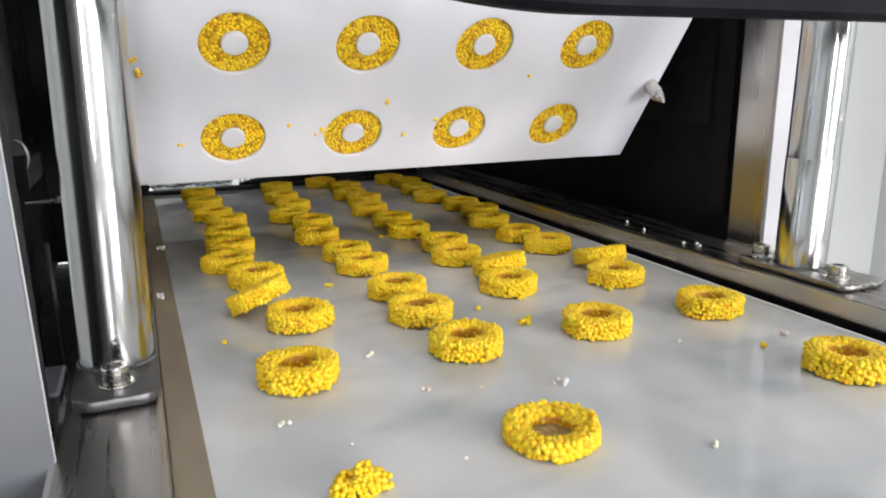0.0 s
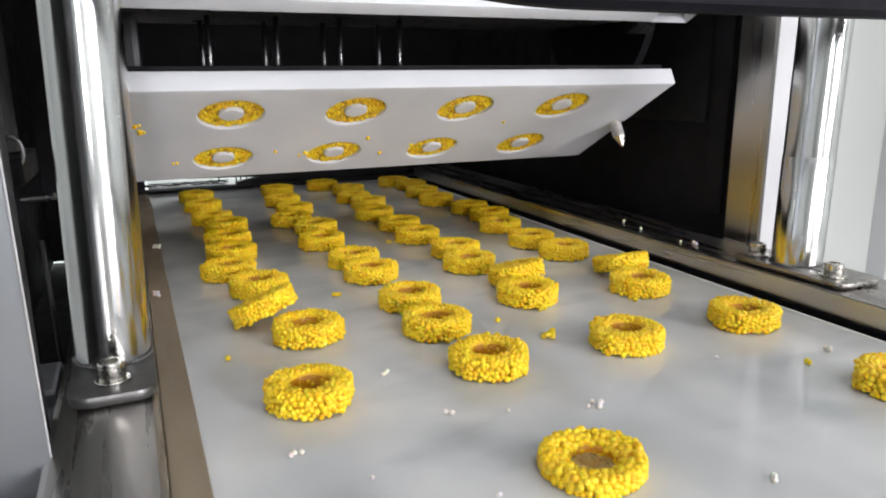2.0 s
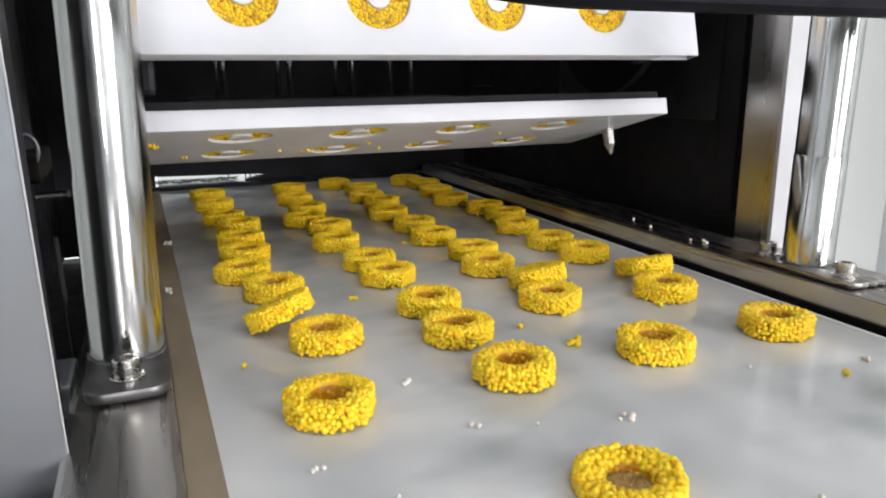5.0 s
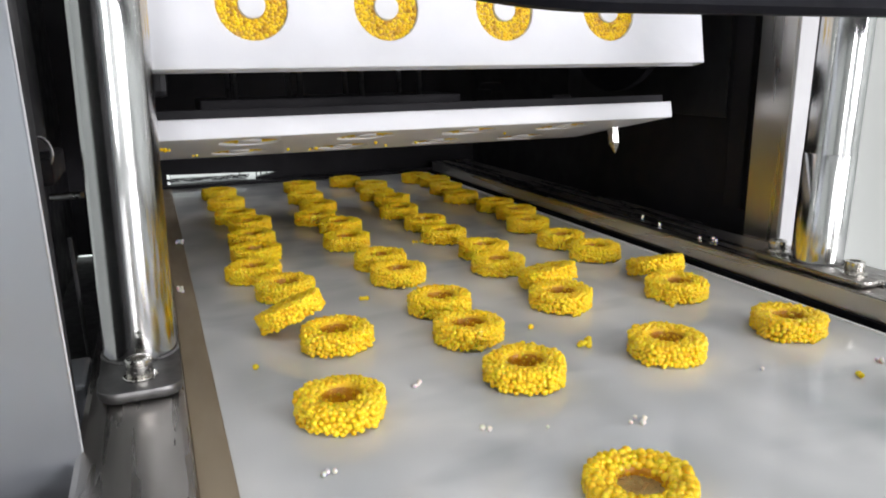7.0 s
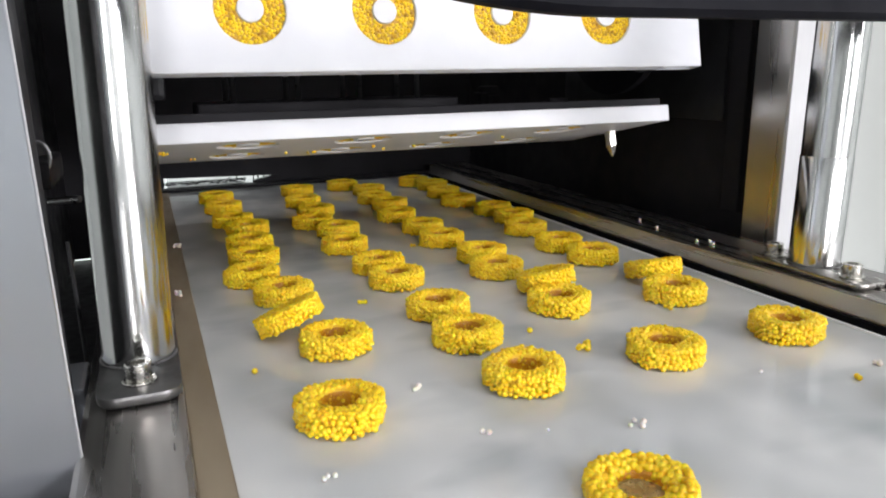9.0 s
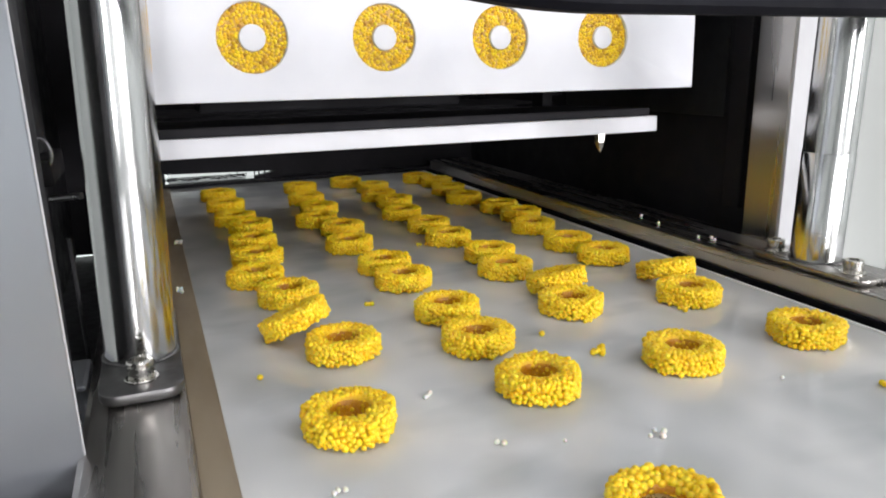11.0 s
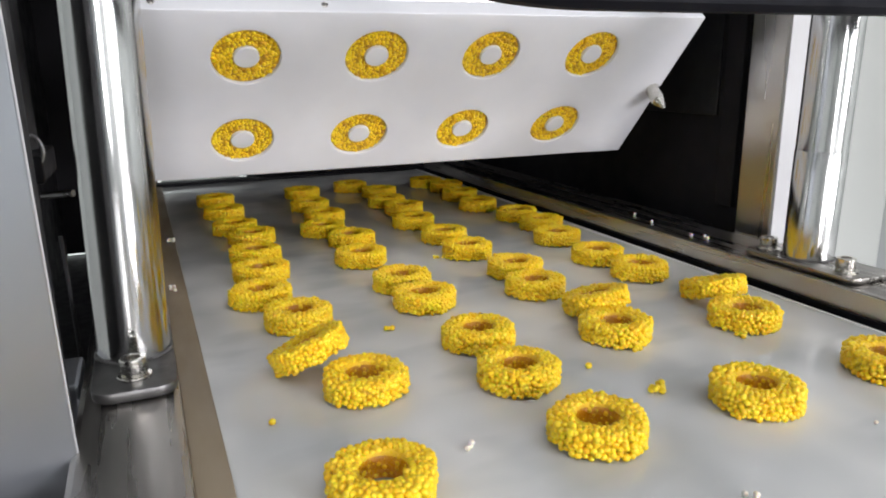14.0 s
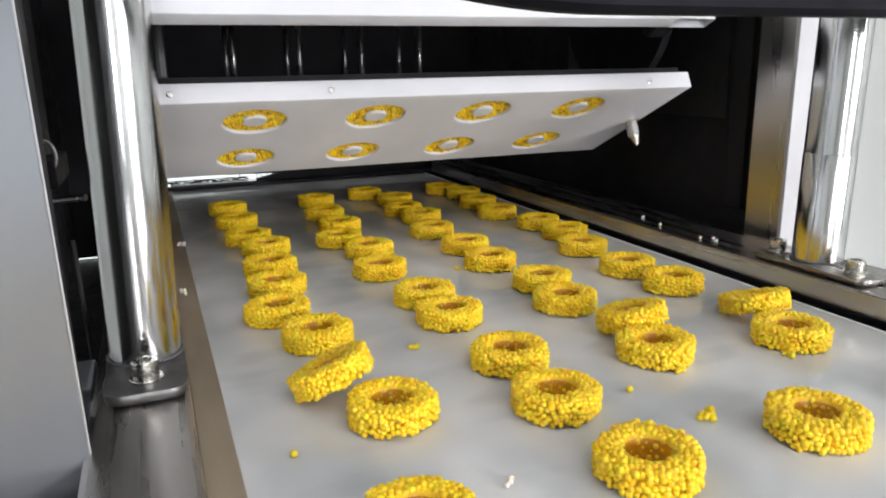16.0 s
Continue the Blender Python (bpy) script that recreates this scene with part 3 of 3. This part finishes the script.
def crumb(x, y, n, material, size, label, spread_r, seed):
    rng = np.random.default_rng(seed)
    pts = []
    for k in range(n * (5 if material is M_PALE else 1)):
        a, r = rng.uniform(0, 6.28), spread_r * math.sqrt(rng.uniform(0, 1))
        pts.append((r * math.cos(a), r * math.sin(a) * 0.6, size * (0.85 if k < 4 else rng.uniform(0.9, 2.4))))
    if material is M_PALE:
        pts = [(px, py, size) for px, py, pz in pts]
    pts = spread(np.array(pts), size * (1.6 if material is M_PALE else 1.15))[:n]
    if material is M_PALE or n <= 5:
        turn = pose(x, y, 0, 0, 0, seed * 31 % 360)
        for q in pts:
            q = Vector((q[0], q[1], size * 0.85))
            ob = pellets(np.zeros((1, 3)), [size * rng.uniform(0.8, 1.15)], 2, "puffed_grain" if material is M_PALE else "cereal_crumb", material, None)
            tagged(ob, label, "grain" if material is M_PALE else "crumb", "loose grains on the belt" if material is M_PALE else "crumbs on the belt")
            m = turn @ Matrix.Translation(q)
            ob.matrix_basis = m
            belt_things.append((ob, m))
        return None
    ob = thing("cereal_clump", "small clump of golden pellets fallen on the belt", "crumb", "crumbs on the belt")
    for q in pts:
        pellets(np.array([q]), [size * rng.uniform(0.8, 1.15)], 2, "pellet", material, ob)
    m = pose(x, y, 0, 0, 0, seed * 31 % 360)
    ob.matrix_basis = m
    belt_things.append((ob, m))
    return ob


def crumbs():
    gold, pale = "loose golden cereal crumb on the belt", "loose pale puffed grain on the belt"
    for x, y, n, mat, r in (
        (0.2237, 0.3856, 26, M_CORN, 0.0056), (0.1946, 0.2968, 5, M_PALE, 0.0052), (0.1146, 0.3751, 3, M_PALE, 0.0035),
        (0.0535, 0.3100, 4, M_PALE, 0.0038), (0.0392, 0.4317, 3, M_CORN, 0.002), (0.1270, 0.3180, 2, M_PALE, 0.002),
        (0.1544, 0.3091, 1, M_PALE, 0.001), (0.2093, 0.4244, 2, M_CORN, 0.002), (0.3594, 0.3002, 4, M_PALE, 0.003),
        (0.3319, 0.2918, 2, M_CORN, 0.002), (0.1289, 0.5241, 3, M_CORN, 0.004), (0.2218, 0.6704, 5, M_CORN, 0.005),
        (0.0970, 0.8762, 5, M_CORN, 0.006), (0.2924, 0.3190, 1, M_PALE, 0.001), (0.2207, 0.2136, 3, M_PALE, 0.0022),
        (0.0766, 0.2791, 1, M_PALE, 0.001), (0.1170, 0.2486, 1, M_PALE, 0.001), (0.0860, 0.5270, 4, M_CORN, 0.004),
        (0.2480, 0.4330, 3, M_CORN, 0.004), (0.3180, 0.4250, 5, M_CORN, 0.004), (0.3520, 0.4320, 3, M_CORN, 0.003)):
        crumb(x, y, n, mat, 0.0016 if mat is M_CORN and n > 1 else 0.00135 if n > 1 else 0.0010, gold if mat is M_CORN else pale, r, int(x * 1e4))
    rng = np.random.default_rng(77)
    cand = rng.normal(0, 1, (2600, 3))
    cand /= np.linalg.norm(cand, axis=1)[:, None]
    cand *= np.array([0.0135, 0.0080, 0.0088]) * rng.uniform(0.86, 1.0, (2600, 1))
    lump = 1 + 0.30 * np.sin(cand[:, :1] * 520) * np.cos(cand[:, 1:2] * 480)
    cand = (cand * lump)[cand[:, 2] > -0.001]
    cand[:, 2] += 0.0013
    pts = spread(cand, 0.00182)
    ob = pellets(pts, 0.00142 * rng.uniform(0.8, 1.2, len(pts)), 2, "cereal_piece", M_CORN, None)
    tagged(ob, "broken golden piece of a cereal ring on the belt", "cereal piece")
    m = pose(0.0686, 0.2419, 0, 0, 0, 28)
    ob.matrix_basis = m
    belt_things.append((ob, m))


crumbs()


def rail_grains():
    for x, y, n in ((0.4318, 0.5534, 1), (0.4263, 0.4519, 2), (0.4183, 0.4625, 1), (0.4239, 0.5255, 1), (0.0137, 0.7069, 7), (0.0070, 0.5442, 4)):
        rng = np.random.default_rng(int(y * 1000))
        pts = spread(np.array([(rng.uniform(-0.003, 0.003), rng.uniform(-0.006, 0.006), 0.0013) for _ in range(n * 4)]), 0.0022)[:n]
        for q in pts:
            ob = pellets(np.zeros((1, 3)), [0.0015], 2, "puffed_grain", M_PALE, None)
            ob.location = (x + q[0], y + q[1], (RAIL_Z if x > 0.1 else 0.002) + 0.0013)
            tagged(ob, "pale puffed grain lying on the steel rail", "grain", "grains on the rails")


rail_grains()


# ---- the mould drum ----
DRUM_Y, DRUM_Z, FACE, THICK = 0.6234, 0.2204, 0.1222, 0.0141
V_LOW, V_TOP, ROW_MID = -0.0827, 0.0781, -0.0011
LANE0, PITCH, ROW = 0.0690, 0.0916, 0.0404
PLATE_X0, PLATE_X1 = -0.0220, 0.4354
HOLE, CORE = 0.0232, 0.0087
CHAIN = 0.00188  # metres of chain per degree of the sprocket


def plate_mesh():
    """A slab with eight round cavities; its outer face looks along +z of the plate."""
    bm = bmesh.new()
    seg = 48
    xs = [PLATE_X0] + [LANE0 + PITCH * (i + 0.5) for i in range(3)] + [PLATE_X1]
    vs = [V_LOW, ROW_MID, V_TOP]
    keep = {}

    def vert(x, v, z):
        key = (round(x, 6), round(v, 6), round(z, 6))
        if key not in keep:
            keep[key] = bm.verts.new((x, v, z))
        return keep[key]

    for i in range(4):
        for j in range(2):
            cx, cv = LANE0 + PITCH * i, ROW_MID + (-ROW, ROW)[j]
            x0, x1, v0, v1 = xs[i], xs[i + 1], vs[j], vs[j + 1]
            angles = sorted([2 * math.pi * k / seg for k in range(seg)] + [math.atan2(v - cv, x - cx) % (2 * math.pi) for x in (x0, x1) for v in (v0, v1)])
            rim, out = [], []
            for a in angles:
                c, s = math.cos(a), math.sin(a)
                t = min(((x1 if c > 0 else x0) - cx) / c if abs(c) > 1e-9 else 9, ((v1 if s > 0 else v0) - cv) / s if abs(s) > 1e-9 else 9)
                rim.append((cx + HOLE * c, cv + HOLE * s))
                out.append((cx + t * c, cv + t * s))
            n = len(angles)
            for z, flip in ((0.0, False), (-THICK, True)):
                for k in range(n):
                    q = [vert(*rim[k], z), vert(*out[k], z), vert(*out[(k + 1) % n], z), vert(*rim[(k + 1) % n], z)]
                    if len(set(q)) == 4:
                        bm.faces.new(q if not flip else q[::-1])
            for k in range(n):
                bm.faces.new((vert(*rim[k], 0), vert(*rim[(k + 1) % n], 0), vert(*rim[(k + 1) % n], -THICK), vert(*rim[k], -THICK)))
    border = [e for e in bm.edges if e.is_boundary]
    tops = [e for e in border if e.verts[0].co.z > -1e-6 and e.verts[1].co.z > -1e-6]
    for e in tops:
        a, b = e.verts
        la, lb = keep.get((round(a.co.x, 6), round(a.co.y, 6), round(-THICK, 6))), keep.get((round(b.co.x, 6), round(b.co.y, 6), round(-THICK, 6)))
        if la and lb:
            bm.faces.new((a, b, lb, la))
    return bm


def filling_points(rng):
    out = []
    for _ in range(3000):
        a, r = rng.uniform(0, 6.28319), math.sqrt(rng.uniform((CORE + 0.0012) ** 2, (HOLE - 0.0012) ** 2))
        out.append((r * math.cos(a), r * math.sin(a), rng.normal(-0.0031, 0.0003)))
    return spread(np.array(out), 0.00200)


def worn_edge(ob):
    bev = ob.modifiers.new("worn_edge", "BEVEL")
    bev.width, bev.segments, bev.limit_method, bev.angle_limit = 0.0006, 2, "ANGLE", radians(50)


def build_plates():
    """Four moulding plates of the chain; the first one leads, each next one follows a quarter turn behind."""
    slab_mesh, fill, out = None, [None, None, None], []
    for side in range(4):
        plate = thing("mould_plate", "thick white nylon moulding plate with eight cavities full of golden cereal", "mould plate", "moulding plates on the chain")
        if slab_mesh is None:
            slab = auto_smooth(part("slab", plate_mesh(), M_PLATE, plate, "white nylon slab"), 40)
            slab_mesh = slab.data
        else:
            slab = new("slab", slab_mesh)
            slab.parent = plate
            slab["label"] = "white nylon slab"
        worn_edge(slab)
        part("backing_plate", box(PLATE_X0 + 0.004, PLATE_X1 - 0.004, V_LOW + 0.006, V_TOP - 0.006, -THICK - 0.0072, -THICK - 0.0002, 0.001), M_BLACK, plate, "black steel backing plate")
        bm = box(0.392, 0.404, V_LOW + 0.002, V_LOW + 0.026, -THICK - 0.022, -THICK - 0.0074, 0.002)
        box(0.396, 0.420, V_LOW + 0.006, V_LOW + 0.022, -THICK - 0.030, -THICK - 0.018, 0.003, bm)
        part("chain_bracket", bm, M_BLACK, plate, "dark steel chain bracket")
        for i in range(4):
            for j in range(2):
                k = (i + 2 * j + side) % 3
                at = pose(LANE0 + PITCH * i, ROW_MID + (-ROW, ROW)[j], 0, 0, 0, 90 * ((i * 3 + j + side) % 4))
                if fill[k] is None:
                    rng = np.random.default_rng(90 + k)
                    pts = filling_points(rng)
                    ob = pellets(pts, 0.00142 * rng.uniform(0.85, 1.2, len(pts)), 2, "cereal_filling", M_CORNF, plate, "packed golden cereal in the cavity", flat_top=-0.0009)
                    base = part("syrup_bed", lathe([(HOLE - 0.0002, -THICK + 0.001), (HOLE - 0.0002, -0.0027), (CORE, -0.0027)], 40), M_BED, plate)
                    core = auto_smooth(part("cavity_core", lathe([(CORE, -THICK + 0.001), (CORE, -0.0004), (CORE - 0.0004, 0.0)], 40), M_PLATE, plate, "white core of the cavity"))
                    fill[k] = (ob.data, base.data, core.data)
                    obs = (ob, base, core)
                else:
                    obs = []
                    for nm, dat in zip(("cereal_filling", "syrup_bed", "cavity_core"), fill[k]):
                        o = new(nm, dat)
                        o.parent = plate
                        obs.append(o)
                for o in obs:
                    o.matrix_basis = at
        # locating pins at both ends
        for x in (0.4274, PLATE_X0 + 0.008):
            pin = lathe([(0.0066, -0.002), (0.0066, 0.0145), (0.0060, 0.0155), (0.0012, 0.0249)], 8, at=(x, 0.0, 0))
            part("locating_pin", pin, M_BOLT, plate, "bright steel locating pin with a pointed tip")
        for x in (0.012, 0.119, 0.392) if side == 2 else ():
            ob = part("edge_screw", lathe([(0.0022, 0), (0.0022, 0.0008), (0.0016, 0.0010)], 12), M_BOLT, plate)
            ob.matrix_basis = pose(x, V_TOP, -THICK * 0.45, -90, 0, 0)
        out.append(plate)
    # crumbs stuck on the second plate
    for x, v, n in ((0.2988, 0.0123, 1), (0.181, -0.0114, 2), (0.032, -0.045, 2), (0.2028, -0.0442, 1), (0.108, -0.0305, 1), (0.1315, -0.0365, 5), (0.001, 0.022, 9), (0.228, -0.030, 1)):
        rng = np.random.default_rng(int(x * 1e4))
        pts = np.array([(x + rng.uniform(-0.0012, 0.0012) * n, v + rng.uniform(-0.0009, 0.0009) * n, 0.0008) for _ in range(n)])
        pellets(pts, 0.0016 * rng.uniform(0.6, 1.15, n), 2, "stuck_crumb", M_CORN, out[1])
    return out


plates = build_plates()


def plate_pose(a):
    """Where a plate sits when the chain has brought it to a degrees past facing the front: on the sprocket, or flat on the upper or lower run."""
    turn, run = a, 0.0
    if a > 90:
        turn, run = 90, (a - 90) * CHAIN
    if a < -90:
        turn, run = -90, (-90 - a) * CHAIN
    return pose(0, DRUM_Y + run, DRUM_Z, 90 + turn, 0, 0) @ pose(0, 0, FACE)


def build_sprocket():
    ob = thing("chain_sprocket", "black sprocket wheels that carry the plate chain", "sprocket", at=(0, DRUM_Y, DRUM_Z))
    for x0, x1 in ((-0.036, -0.0245), (0.438, 0.446)):
        auto_smooth(part("wheel", rod((x0, 0, 0), (x1, 0, 0), 0.085, seg=40), M_BLACK, ob), 40)
    return ob


sprocket = build_sprocket()


def ejector():
    """The fixed ejector inside the drum: a dark block with upright rods."""
    ob = thing("ejector_head", "dark ejector block with upright steel rods inside the drum", "ejector")
    part("block", box(0.037, 0.257, 0.590, 0.660, 0.129, 0.139, 0.002), M_BLACK, ob)
    part("fixed_plate", box(0.004, 0.4265, 0.548, 0.690, 0.2035, 0.2125, 0.0012), M_STEELV, ob, "brushed steel fixed plate")
    for i in range(4):
        for dy in (0.597, 0.652):
            x = 0.0645 + 0.0520 * i
            part("ejector_rod", rod((x, dy, 0.1385), (x, dy, 0.2036), 0.0021, seg=14), M_ROD, ob, "", True)
    part("end_plate", box(-0.014, 0.0150, 0.590, 0.668, 0.142, 0.2033, 0.005), M_DARK, ob, "dark steel end plate")


ejector()

# seconds, belt travel in metres, turn of the first plate in degrees
DRIVE = [
    (0.0, 0.0000, 36.24),
    (0.5, 0.0081, 42.62),
    (1.0, 0.0180, 50.47),
    (1.5, 0.0269, 57.53),
    (2.0, 0.0328, 62.24),
    (2.5, 0.0363, 64.92),
    (3.0, 0.0398, 67.58),
    (3.5, 0.0423, 69.84),
    (4.5, 0.0471, 73.98),
    (5.3, 0.0510, 77.35),
    (5.8, 0.0531, 79.15),
    (6.0, 0.0531, 79.15),
    (6.5, 0.0531, 79.15),
    (7.0, 0.0531, 79.15),
    (7.5, 0.0531, 79.15),
    (8.0, 0.0531, 79.15),
    (8.5, 0.0531, 79.15),
    (9.0, 0.0531, 79.15),
    (9.7, 0.0531, 79.15),
    (10.3, 0.0557, 80.95),
    (11.0, 0.0665, 88.46),
    (11.5, 0.0759, 94.98),
    (12.0, 0.0856, 103.04),
    (12.5, 0.0951, 109.95),
    (13.0, 0.1049, 117.77),
    (13.5, 0.1136, 124.65),
    (14.0, 0.1232, 132.33),
    (14.5, 0.1322, 139.46),
    (15.0, 0.1413, 146.68),
    (15.5, 0.1482, 151.96),
    (16.0, 0.1524, 155.11),
]


def motions():
    walk(belt, [(t, pose(0, -d, 0)) for t, d, a in DRIVE])
    for ob, m in belt_things:
        walk(ob, [(t, pose(0, -d, 0) @ m) for t, d, a in DRIVE])
    walk(sprocket, [(t, pose(0, DRUM_Y, DRUM_Z, a, 0, 0)) for t, d, a in DRIVE])
    for k, plate in enumerate(plates):
        walk(plate, [(t, plate_pose(a + 90 - 90 * k)) for t, d, a in DRIVE])


motions()
